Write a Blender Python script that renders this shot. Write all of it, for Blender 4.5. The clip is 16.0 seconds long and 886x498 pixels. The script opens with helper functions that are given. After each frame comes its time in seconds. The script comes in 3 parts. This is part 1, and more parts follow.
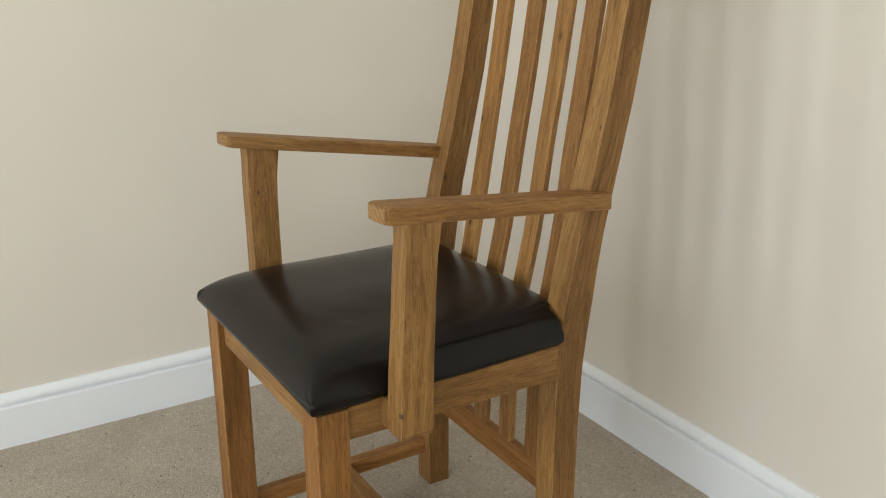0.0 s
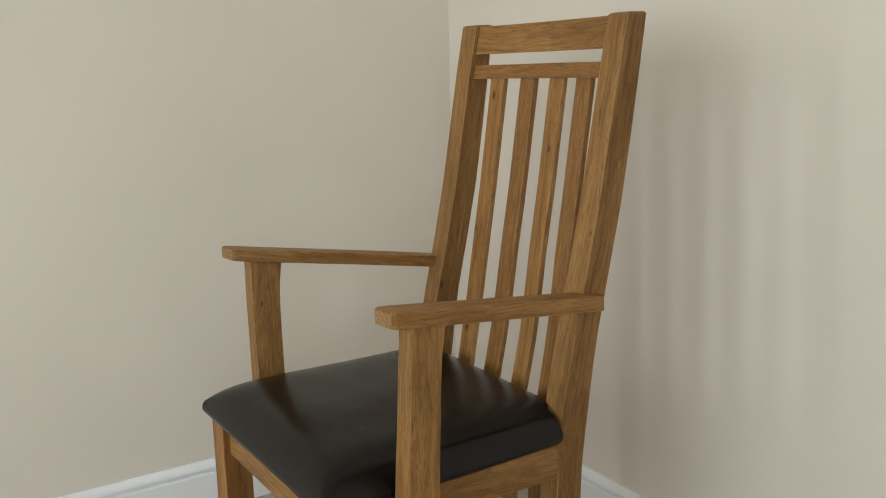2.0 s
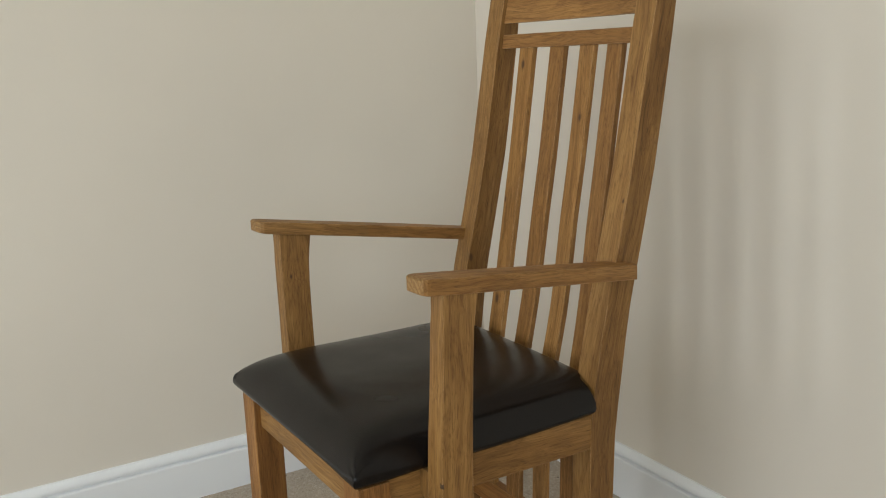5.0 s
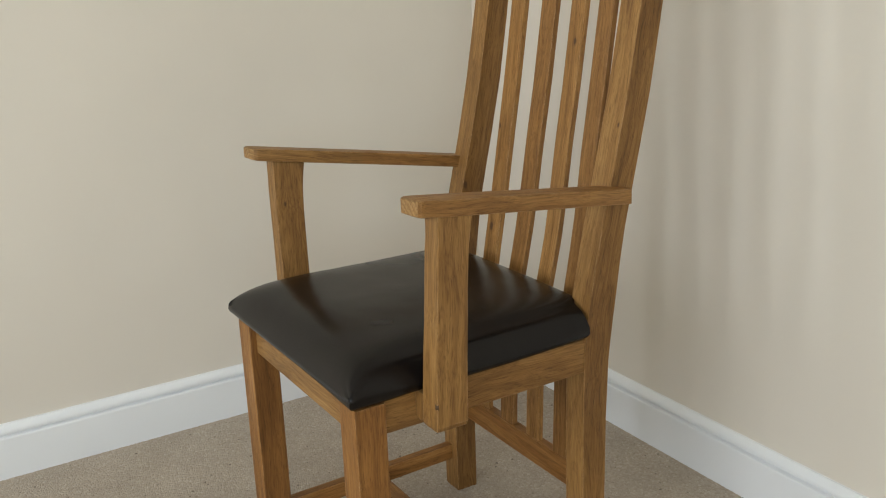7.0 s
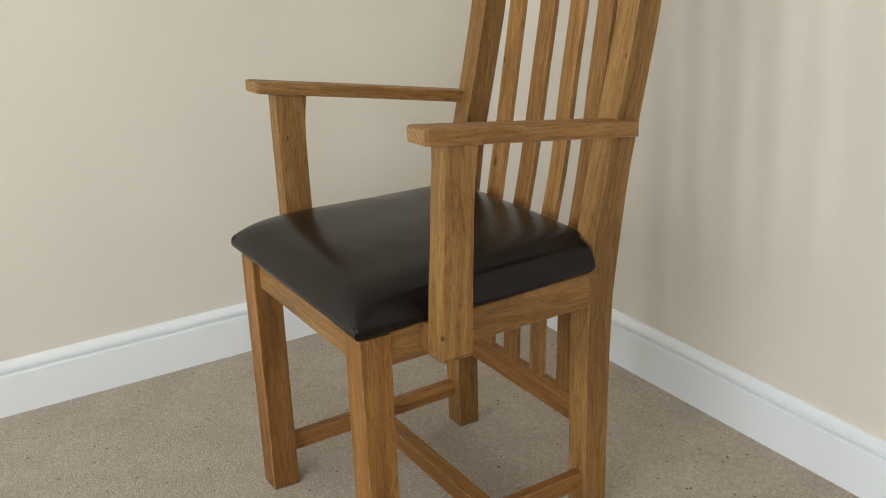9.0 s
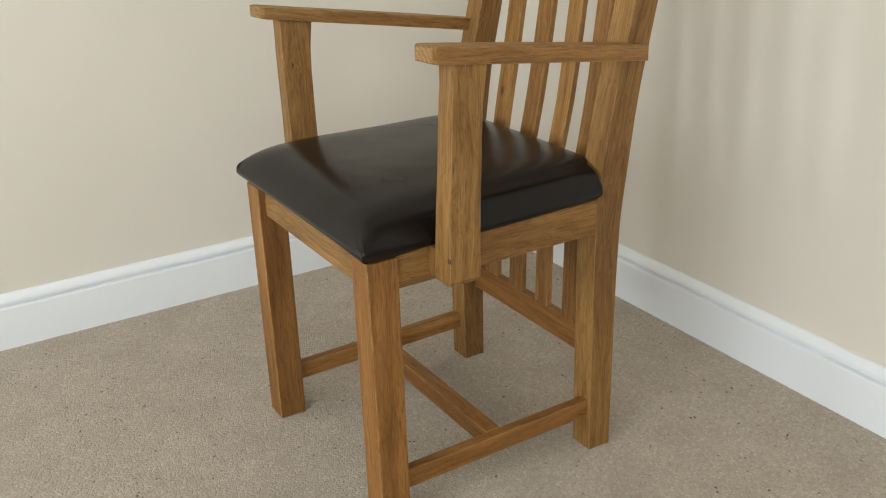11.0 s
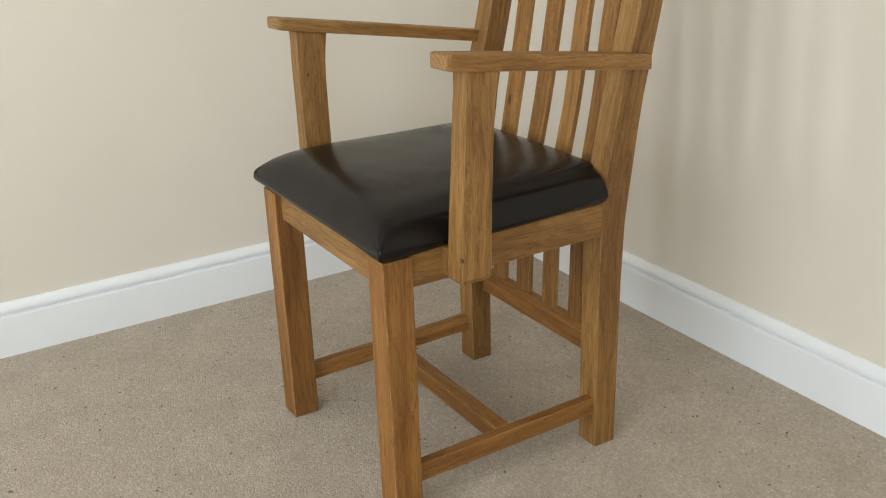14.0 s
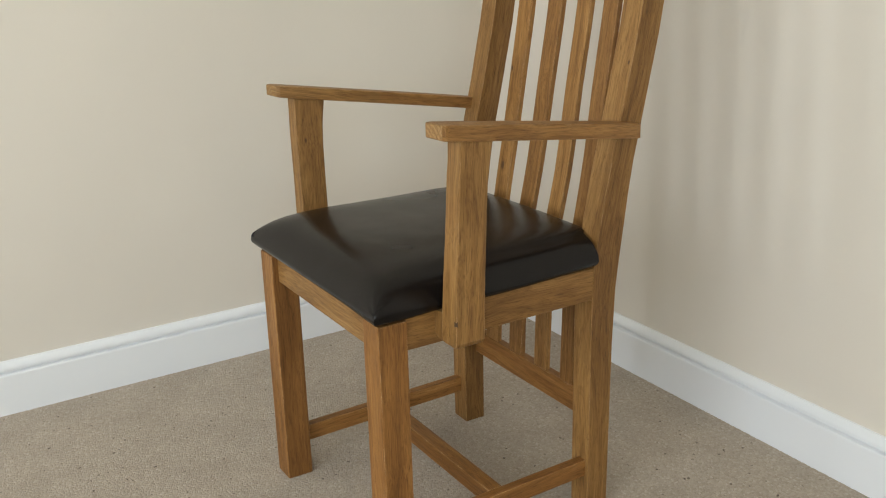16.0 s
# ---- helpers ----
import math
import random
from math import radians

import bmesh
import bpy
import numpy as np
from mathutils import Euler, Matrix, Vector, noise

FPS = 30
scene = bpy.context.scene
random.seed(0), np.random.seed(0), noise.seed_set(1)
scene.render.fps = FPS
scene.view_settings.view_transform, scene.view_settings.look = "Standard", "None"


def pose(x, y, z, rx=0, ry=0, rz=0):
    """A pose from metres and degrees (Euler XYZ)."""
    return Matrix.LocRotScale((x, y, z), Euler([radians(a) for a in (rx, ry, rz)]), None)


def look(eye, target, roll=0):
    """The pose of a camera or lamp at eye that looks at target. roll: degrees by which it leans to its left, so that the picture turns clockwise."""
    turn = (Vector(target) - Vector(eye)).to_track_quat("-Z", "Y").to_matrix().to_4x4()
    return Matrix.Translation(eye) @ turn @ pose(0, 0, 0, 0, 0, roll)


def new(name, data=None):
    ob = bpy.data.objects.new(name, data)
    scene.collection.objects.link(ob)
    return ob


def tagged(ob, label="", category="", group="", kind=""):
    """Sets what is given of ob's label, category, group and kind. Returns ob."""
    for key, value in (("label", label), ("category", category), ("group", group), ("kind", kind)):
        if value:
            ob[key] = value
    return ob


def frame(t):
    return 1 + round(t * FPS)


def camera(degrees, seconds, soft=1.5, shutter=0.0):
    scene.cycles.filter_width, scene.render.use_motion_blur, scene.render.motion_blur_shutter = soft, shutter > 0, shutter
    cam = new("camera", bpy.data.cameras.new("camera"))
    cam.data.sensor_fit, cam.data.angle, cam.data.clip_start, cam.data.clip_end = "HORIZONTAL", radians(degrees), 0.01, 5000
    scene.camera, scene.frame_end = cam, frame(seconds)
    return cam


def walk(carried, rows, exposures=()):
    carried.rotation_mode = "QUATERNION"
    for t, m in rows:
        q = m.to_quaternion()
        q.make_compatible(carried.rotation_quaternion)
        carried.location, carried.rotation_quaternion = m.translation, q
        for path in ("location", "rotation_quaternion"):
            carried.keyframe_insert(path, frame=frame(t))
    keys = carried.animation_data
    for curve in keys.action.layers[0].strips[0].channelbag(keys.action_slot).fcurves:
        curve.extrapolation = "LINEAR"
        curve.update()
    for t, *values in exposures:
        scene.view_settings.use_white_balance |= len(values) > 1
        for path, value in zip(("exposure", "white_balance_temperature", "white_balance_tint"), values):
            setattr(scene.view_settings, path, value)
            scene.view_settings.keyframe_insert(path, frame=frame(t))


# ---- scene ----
cam = camera(47.75, 16.0, soft=1.1)
PATH = [
    (0, (-0.4473, -1.0676, 1.0649), (0.4734, 0.4722, 0.4393), -0.28),
    (0.5, (-0.4942, -1.0950, 1.0446), (0.4494, 0.4570, 0.4870), -0.59),
    (1, (-0.5152, -1.1065, 1.0456), (0.4429, 0.4548, 0.5415), -1.12),
    (1.5, (-0.5095, -1.1151, 1.0614), (0.4622, 0.4502, 0.5971), -1.43),
    (2, (-0.5022, -1.1072, 1.0726), (0.4809, 0.4634, 0.6520), -1.32),
    (2.5, (-0.5008, -1.0995, 1.0848), (0.4895, 0.4747, 0.6961), -1.68),
    (2.8, (-0.5016, -1.0983, 1.0796), (0.4935, 0.4801, 0.7212), -1.61),
    (3, (-0.5016, -1.0973, 1.0776), (0.4793, 0.4890, 0.7150), -1.61),
    (3.2, (-0.5056, -1.0983, 1.0746), (0.4518, 0.4970, 0.6892), -1.70),
    (5.3, (-0.5069, -1.0949, 1.0450), (0.4340, 0.4902, 0.5843), -2.02),
    (5.5, (-0.5069, -1.0949, 1.0440), (0.4340, 0.4860, 0.5692), -2.02),
    (6, (-0.5062, -1.0963, 1.0323), (0.4325, 0.4776, 0.5305), -2.61),
    (6.5, (-0.5066, -1.0969, 1.0303), (0.4267, 0.4700, 0.4976), -2.44),
    (7, (-0.5093, -1.0987, 1.0245), (0.4207, 0.4622, 0.4688), -2.18),
    (7.5, (-0.5111, -1.0922, 1.0161), (0.4185, 0.4611, 0.4390), -2.25),
    (8, (-0.5134, -1.0955, 1.0108), (0.4105, 0.4539, 0.4146), -2.04),
    (8.5, (-0.5180, -1.0954, 1.0022), (0.4053, 0.4463, 0.3852), -2.23),
    (9, (-0.5208, -1.0919, 0.9969), (0.3971, 0.4420, 0.3530), -2.01),
    (11.3, (-0.5331, -1.0945, 0.9566), (0.3568, 0.4079, 0.2077), -1.97),
    (11.5, (-0.5341, -1.0945, 0.9536), (0.3530, 0.4032, 0.1922), -1.97),
    (12, (-0.5347, -1.0949, 0.9445), (0.3445, 0.3950, 0.1588), -1.90),
    (12.5, (-0.5369, -1.1021, 0.9487), (0.3337, 0.3797, 0.1386), -2.18),
    (13, (-0.5478, -1.1109, 0.9534), (0.3285, 0.3781, 0.1629), -2.13),
    (13.5, (-0.5638, -1.1219, 0.9587), (0.3271, 0.3822, 0.2142), -1.90),
    (14, (-0.5793, -1.1367, 0.9628), (0.3229, 0.3804, 0.2596), -1.90),
    (14.5, (-0.5830, -1.1408, 0.9678), (0.3277, 0.3841, 0.2929), -1.92),
    (15, (-0.5809, -1.1409, 0.9712), (0.3395, 0.3878, 0.3185), -2.13),
    (15.5, (-0.5888, -1.1503, 0.9816), (0.3415, 0.3814, 0.3503), -1.79),
    (16, (-0.5925, -1.1551, 0.9844), (0.3430, 0.3843, 0.3801), -1.50),
]

EXPOSURES = [(0.0, -0.13), (1.5, -0.325), (2.8, -0.49), (5.5, -0.365), (9.0, -0.12), (12.5, 0.005), (14.5, -0.005), (16.0, -0.115)]
walk(cam, [(t, look(eye, target, roll)) for t, eye, target, roll in PATH], EXPOSURES)

# ---- room dimensions ----
# The chair's near front leg stands at the origin; x runs towards the chair's back, y across it.
WALL_N = 0.972         # inner face of the wall beside the far arm
WALL_E = 0.833         # inner face of the wall behind the chair's back
WALL_S = -3.40
WALL_W = -3.10
BAY_W = -1.70           # an unseen shallow bay beside the far arm, added to place the narrow lamp
BAY_S = 0.52
CEIL = 2.40
WIDTH = 0.428           # of the chair, over its legs
HALF = WIDTH / 2

# ---- world and light ----
world = bpy.data.worlds.new("world")
scene.world = world
world.use_nodes = True
wn = world.node_tree.nodes
sky = wn.new("ShaderNodeTexSky")
sky.sky_type = "NISHITA"
sky.sun_disc = False
sky.sun_elevation = radians(40)
sky.sun_rotation = radians(200)
world.node_tree.links.new(sky.outputs[0], wn["Background"].inputs[0])
wn["Background"].inputs[1].default_value = 0.08


def window_fill_light(name, m, w, h, watts, colour):
    """Area lamp in one unseen opening, for window daylight and added fill."""
    data = bpy.data.lights.new(name, "AREA")
    data.shape, data.size, data.size_y, data.energy, data.color = "RECTANGLE", w, h, watts, colour
    ob = new(name, data)
    ob.matrix_world = m
    return tagged(ob, "area lamp in an unseen opening, for daylight and fill", "light", kind="structure")


# lamp openings: y0, y1, z0, z1, watts in the west wall and in the bay; x0, x1, z0, z1, watts of the fill in the south
# wall
WEST_WINDOWS = [(-3.05, -0.10, 0.85, 2.25, 83)]
# narrow source of the slat shadows, set in the added bay
BAY_WINDOWS = [(0.74, 0.925, 0.50, 1.75, 7.6)]
# no window known on this side: fill added to lift the north wall
SOUTH_FILL = [(-2.60, -1.20, 0.95, 2.20, 45)]
DAYLIGHT = (0.84, 0.908, 0.975)
FILL_BLUE = (0.77, 0.912, 1.0)     # cooler tint of the south lamp, an added fill
for face, windows in ((WALL_W, WEST_WINDOWS), (BAY_W, BAY_WINDOWS)):
    for y0, y1, z0, z1, watts in windows:
        a, z = (y0 + y1) / 2, (z0 + z1) / 2
        window_fill_light("window_fill_light", look((face - 0.05, a, z), (5, a, z)), y1 - y0, z1 - z0, watts, DAYLIGHT)
for x0, x1, z0, z1, watts in SOUTH_FILL:
    a, z = (x0 + x1) / 2, (z0 + z1) / 2
    window_fill_light("window_fill_light", look((a, WALL_S - 0.05, z), (a, 5, z)), x1 - x0, z1 - z0, watts, FILL_BLUE)


# ---- materials ----
def material(name):
    m = bpy.data.materials.new(name)
    m.use_nodes = True
    return m, m.node_tree.nodes, m.node_tree.links, m.node_tree.nodes["Principled BSDF"]


def node(nodes, kind, **values):
    n = nodes.new(kind)
    for key, value in values.items():
        n.inputs[key.replace("_", " ")].default_value = value
    return n


def ramp(nodes, links, source, stops):
    r = nodes.new("ShaderNodeValToRGB")
    while len(r.color_ramp.elements) < len(stops):
        r.color_ramp.elements.new(0.5)
    for e, (p, c) in zip(r.color_ramp.elements, stops):
        e.position, e.color = p, (*c, 1.0)
    links.new(source, r.inputs[0])
    return r


def mixed(nodes, links, factor, a, b, blend="MIX"):
    m = nodes.new("ShaderNodeMix")
    m.data_type, m.blend_type = "RGBA", blend
    for socket, value in ((m.inputs[0], factor), (m.inputs[6], a), (m.inputs[7], b)):
        if isinstance(value, bpy.types.NodeSocket):
            links.new(value, socket)
        elif isinstance(value, tuple):
            socket.default_value = (*value, 1.0)
        else:
            socket.default_value = value
    return m.outputs[2]


def placed(nodes, links, scale):
    """Scaled place in the room."""
    geo = nodes.new("ShaderNodeNewGeometry")
    m = nodes.new("ShaderNodeMapping")
    m.inputs["Scale"].default_value = scale
    links.new(geo.outputs["Position"], m.inputs["Vector"])
    return m.outputs[0]


def along_grain(nodes, links, scale):
    """Scaled place across and along a bar of wood, shifted at random from bar to bar."""
    at = nodes.new("ShaderNodeAttribute")
    at.attribute_name = "grain"
    info = nodes.new("ShaderNodeObjectInfo")
    mul = nodes.new("ShaderNodeVectorMath")
    mul.operation = "SCALE"
    mul.inputs[0].default_value = (3.1, 5.3, 7.7)
    links.new(info.outputs["Random"], mul.inputs["Scale"])
    add = nodes.new("ShaderNodeVectorMath")
    links.new(at.outputs["Vector"], add.inputs[0])
    links.new(mul.outputs[0], add.inputs[1])
    # each sawn face shows its own cut of the board
    face = nodes.new("ShaderNodeAttribute")
    face.attribute_name = "side"
    cut = nodes.new("ShaderNodeVectorMath")
    cut.operation = "SCALE"
    cut.inputs[0].default_value = (11.3, 17.9, 2.3)
    links.new(face.outputs["Fac"], cut.inputs["Scale"])
    moved = nodes.new("ShaderNodeVectorMath")
    links.new(add.outputs[0], moved.inputs[0])
    links.new(cut.outputs[0], moved.inputs[1])
    add = moved
    m = nodes.new("ShaderNodeMapping")
    m.inputs["Scale"].default_value = scale
    links.new(add.outputs[0], m.inputs["Vector"])
    return m.outputs[0]


def bump(nodes, links, source, strength, distance, normal=None):
    b = nodes.new("ShaderNodeBump")
    b.inputs["Strength"].default_value, b.inputs["Distance"].default_value = strength, distance
    links.new(source, b.inputs["Height"])
    if normal is not None:
        links.new(normal, b.inputs["Normal"])
    return b.outputs[0]


def oak(name, stain, figure, knots=()):
    """Waxed oak; the grain runs along each bar. stain: tint of the batch of boards; figure: strength of the grain."""
    m, n, l, bsdf = material(name)
    # the fibres wander a few millimetres from straight
    wander = node(n, "ShaderNodeTexNoise", Scale=1.0, Detail=2.0, Roughness=0.5)
    l.new(along_grain(n, l, (16.0, 16.0, 5.5)), wander.inputs["Vector"])
    off = n.new("ShaderNodeVectorMath")
    off.operation = "SUBTRACT"
    off.inputs[1].default_value = (0.5, 0.5, 0.5)
    l.new(wander.outputs["Color"], off.inputs[0])
    sway = n.new("ShaderNodeVectorMath")
    sway.operation = "MULTIPLY"
    sway.inputs[1].default_value = (0.026, 0.026, 0.0)
    l.new(off.outputs[0], sway.inputs[0])
    fibre = n.new("ShaderNodeVectorMath")
    l.new(along_grain(n, l, (1.0, 1.0, 1.0)), fibre.inputs[0])
    l.new(sway.outputs[0], fibre.inputs[1])

    def grain(across, along, detail, distortion=0.0):
        tex = node(n, "ShaderNodeTexNoise", Scale=1.0, Detail=detail, Roughness=0.6, Distortion=distortion)
        mp = n.new("ShaderNodeMapping")
        mp.inputs["Scale"].default_value = (across, across, across * along)
        l.new(fibre.outputs[0], mp.inputs["Vector"])
        l.new(mp.outputs[0], tex.inputs["Vector"])
        return tex.outputs["Fac"]

    # growth bands, drawn out along the grain
    bands = grain(70, 0.030, 4.0, 0.4)
    tones = [(0.26, (0.152, 0.074, 0.0185)), (0.42, (0.222, 0.114, 0.0300)), (0.56, (0.264, 0.141, 0.0395)), (0.74, (0.318, 0.178, 0.0545))]
    base = ramp(n, l, bands, [(p, tuple(a * b for a, b in zip(c, stain))) for p, c in tones])
    # flame figure: year rings cut aslant, close together where the board was sawn near the bark
    slope = grain(17, 0.10, 2.0, 0.2)
    turns = n.new("ShaderNodeMath")
    turns.operation = "MULTIPLY"
    turns.inputs[1].default_value = 78.0
    l.new(slope, turns.inputs[0])
    rings = n.new("ShaderNodeMath")
    rings.operation = "SINE"
    l.new(turns.outputs[0], rings.inputs[0])
    flame = ramp(n, l, rings.outputs[0], [(0.0, (1.04, 1.04, 1.03)), (0.50, (1.0, 0.99, 0.98)), (0.84, (0.80, 0.76, 0.71)), (1.0, (0.91, 0.89, 0.86))])
    col = mixed(n, l, figure, base.outputs[0], flame.outputs[0], "MULTIPLY")
    # thin dark dashes of the open pores
    lines = grain(620, 0.022, 3.0)
    thin = ramp(n, l, lines, [(0.28, (0.60, 0.53, 0.46)), (0.40, (0.86, 0.83, 0.79)), (0.52, (1.0, 1.0, 1.0)), (0.70, (1.09, 1.09, 1.08))])
    col = mixed(n, l, figure, col, thin.outputs[0], "MULTIPLY")
    flecks = grain(1000, 0.035, 1.0)
    fleck = ramp(n, l, flecks, [(0.30, (0.50, 0.44, 0.38)), (0.43, (0.95, 0.94, 0.93)), (0.60, (1.06, 1.06, 1.06))])
    col = mixed(n, l, 0.75, col, fleck.outputs[0], "MULTIPLY")
    # broad tone along the board, then each face's board tone and painted-in light
    broad = grain(14, 0.30, 3.0, 0.4)
    tone = ramp(n, l, broad, [(0.3, (0.82, 0.79, 0.74)), (0.5, (1.0, 0.99, 0.98)), (0.7, (1.13, 1.13, 1.11))])
    col = mixed(n, l, 1.0, col, tone.outputs[0], "MULTIPLY")
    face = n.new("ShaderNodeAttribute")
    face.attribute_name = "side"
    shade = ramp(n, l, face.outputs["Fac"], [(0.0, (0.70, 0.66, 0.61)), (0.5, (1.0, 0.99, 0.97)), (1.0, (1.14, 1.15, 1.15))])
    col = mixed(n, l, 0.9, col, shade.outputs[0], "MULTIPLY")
    info = n.new("ShaderNodeObjectInfo")
    piece = ramp(n, l, info.outputs["Random"], [(0.0, (0.88, 0.85, 0.81)), (0.5, (1.0, 1.0, 1.0)), (1.0, (1.10, 1.12, 1.13))])
    col = mixed(n, l, 1.0, col, piece.outputs[0], "MULTIPLY")
    for place, size in knots:
        geo = n.new("ShaderNodeNewGeometry")
        sub = n.new("ShaderNodeVectorMath")
        sub.operation = "SUBTRACT"
        sub.inputs[1].default_value = place
        l.new(geo.outputs["Position"], sub.inputs[0])
        sc = n.new("ShaderNodeVectorMath")
        sc.operation = "MULTIPLY"
        flat = [1.15 / size] * 3
        flat[2] = 0.6 / size
        sc.inputs[1].default_value = flat
        l.new(sub.outputs[0], sc.inputs[0])
        ln = n.new("ShaderNodeVectorMath")
        ln.operation = "LENGTH"
        l.new(sc.outputs[0], ln.inputs[0])
        k = ramp(n, l, ln.outputs["Value"], [(0.0, (1.0, 1.0, 1.0)), (0.4, (0.85, 0.85, 0.85)), (0.62, (0.25, 0.25, 0.25)), (1.0, (0.0, 0.0, 0.0))])
        bw = n.new("ShaderNodeRGBToBW")
        l.new(k.outputs[0], bw.inputs[0])
        col = mixed(n, l, bw.outputs[0], col, (0.070, 0.031, 0.012))
    # rubbed and nicked arrises show paler wood here and there
    geo = n.new("ShaderNodeNewGeometry")
    edge = n.new("ShaderNodeBevel")
    edge.samples = 4
    edge.inputs["Radius"].default_value = 0.0022
    dot = n.new("ShaderNodeVectorMath")
    dot.operation = "DOT_PRODUCT"
    l.new(edge.outputs[0], dot.inputs[0])
    l.new(geo.outputs["Normal"], dot.inputs[1])
    near = ramp(n, l, dot.outputs["Value"], [(0.92, (1.0, 1.0, 1.0)), (0.992, (0.0, 0.0, 0.0))])
    wear = node(n, "ShaderNodeTexNoise", Scale=1.0, Detail=4.0, Roughness=0.7)
    l.new(along_grain(n, l, (90.0, 90.0, 38.0)), wear.inputs["Vector"])
    rubbed = ramp(n, l, wear.outputs["Fac"], [(0.43, (0.0, 0.0, 0.0)), (0.58, (0.85, 0.85, 0.85))])
    spots = n.new("ShaderNodeRGBToBW")
    l.new(mixed(n, l, 1.0, near.outputs[0], rubbed.outputs[0], "MULTIPLY"), spots.inputs[0])
    col = mixed(n, l, spots.outputs[0], col, (0.46, 0.29, 0.14))
    l.new(col, bsdf.inputs["Base Color"])
    rough = ramp(n, l, lines, [(0.3, (0.62, 0.62, 0.62)), (0.7, (0.44, 0.44, 0.44))])
    l.new(rough.outputs[0], bsdf.inputs["Roughness"])
    bsdf.inputs["Specular IOR Level"].default_value = 0.30
    nrm = bump(n, l, lines, 0.3, 0.0006)
    l.new(bump(n, l, bands, 0.15, 0.0008, nrm), bsdf.inputs["Normal"])
    return m


def end_grain(name):
    """Sawn end of an oak bar: curved year rings crossed by pale rays."""
    m, n, l, bsdf = material(name)
    at = n.new("ShaderNodeAttribute")
    at.attribute_name = "grain"
    mp = n.new("ShaderNodeMapping")
    mp.inputs["Location"].default_value = (0.03, 0.045, 0.0)
    mp.inputs["Scale"].default_value = (1.0, 1.0, 0.3)
    l.new(at.outputs["Vector"], mp.inputs["Vector"])
    rings = n.new("ShaderNodeTexWave")
    rings.wave_type, rings.rings_direction = "RINGS", "Z"
    for key, value in (("Scale", 38.0), ("Distortion", 3.0), ("Detail", 2.0), ("Detail Scale", 2.0)):
        rings.inputs[key].default_value = value
    l.new(mp.outputs[0], rings.inputs["Vector"])
    pores = node(n, "ShaderNodeTexNoise", Scale=330.0, Detail=2.0)
    l.new(mp.outputs[0], pores.inputs["Vector"])
    c = ramp(n, l, rings.outputs["Fac"], [(0.0, (0.270, 0.142, 0.046)), (0.6, (0.315, 0.174, 0.062)), (1.0, (0.355, 0.206, 0.082))])
    p = ramp(n, l, pores.outputs["Fac"], [(0.36, (0.62, 0.58, 0.52)), (0.5, (1.0, 1.0, 1.0))])
    l.new(mixed(n, l, 0.8, c.outputs[0], p.outputs[0], "MULTIPLY"), bsdf.inputs["Base Color"])
    bsdf.inputs["Roughness"].default_value = 0.6
    bsdf.inputs["Specular IOR Level"].default_value = 0.3
    return m


def paint(name, colour, rough, scale, depth, spread=0.04):
    """Matt or satin paint with roller stipple and faint uneven tone."""
    m, n, l, bsdf = material(name)
    v = placed(n, l, (1.0, 1.0, 1.0))
    big = node(n, "ShaderNodeTexNoise", Scale=1.7, Detail=3.0)
    l.new(v, big.inputs["Vector"])
    lo, hi = (tuple(c * k for c in colour) for k in (1 - spread, 1 + spread))
    l.new(ramp(n, l, big.outputs["Fac"], [(0.3, lo), (0.7, hi)]).outputs[0], bsdf.inputs["Base Color"])
    small = node(n, "ShaderNodeTexNoise", Scale=scale, Detail=2.0)
    l.new(v, small.inputs["Vector"])
    bsdf.inputs["Roughness"].default_value = rough
    l.new(bump(n, l, small.outputs["Fac"], 0.12, depth), bsdf.inputs["Normal"])
    return m


def leather(name):
    """Coated leather with a soft, slightly uneven gloss."""
    m, n, l, bsdf = material(name)
    v = placed(n, l, (1.0, 1.0, 1.0))
    patch = node(n, "ShaderNodeTexNoise", Scale=7.0, Detail=2.0)
    l.new(v, patch.inputs["Vector"])
    l.new(ramp(n, l, patch.outputs["Fac"], [(0.3, (0.0058, 0.0045, 0.0041)), (0.7, (0.0080, 0.0060, 0.0052))]).outputs[0], bsdf.inputs["Base Color"])
    l.new(ramp(n, l, patch.outputs["Fac"], [(0.3, (0.215, 0.215, 0.215)), (0.7, (0.28, 0.28, 0.28))]).outputs[0], bsdf.inputs["Roughness"])
    bsdf.inputs["Specular IOR Level"].default_value = 0.24
    return m


def carpet_base(name):
    m, n, l, bsdf = material(name)
    v = placed(n, l, (1.0, 1.0, 1.0))
    cells = n.new("ShaderNodeTexVoronoi")
    cells.inputs["Scale"].default_value = 190
    l.new(v, cells.inputs["Vector"])
    c = ramp(n, l, cells.outputs["Color"], [(0.0, (0.325, 0.271, 0.209)), (0.5, (0.388, 0.325, 0.252)), (1.0, (0.450, 0.379, 0.297))])
    l.new(c.outputs[0], bsdf.inputs["Base Color"])
    bsdf.inputs["Roughness"].default_value = 0.95
    bsdf.inputs["Specular IOR Level"].default_value = 0.1
    l.new(bump(n, l, cells.outputs["Distance"], 0.6, 0.003), bsdf.inputs["Normal"])
    return m


KNOTS = [((0.5072, 0.174, 0.8673), 0.0065), ((0.5127, 0.335, 0.946), 0.0085), ((0.4772, 0.345, 0.713), 0.0055), ((0.4475, 0.335, 0.538), 0.0095),
         ((0.4268, 0.386, 0.607), 0.0085), ((0.111, 0.462, 0.608), 0.0042), ((0.4545, 0.0064, 0.761), 0.0045)]
OAK = oak("waxed_oak", (1.09, 1.085, 1.22), 0.85, KNOTS)
END = end_grain("oak_end_grain")
OAK_BROWN = oak("waxed_oak_brown_boards", (1.13, 1.065, 1.14), 0.85, KNOTS)
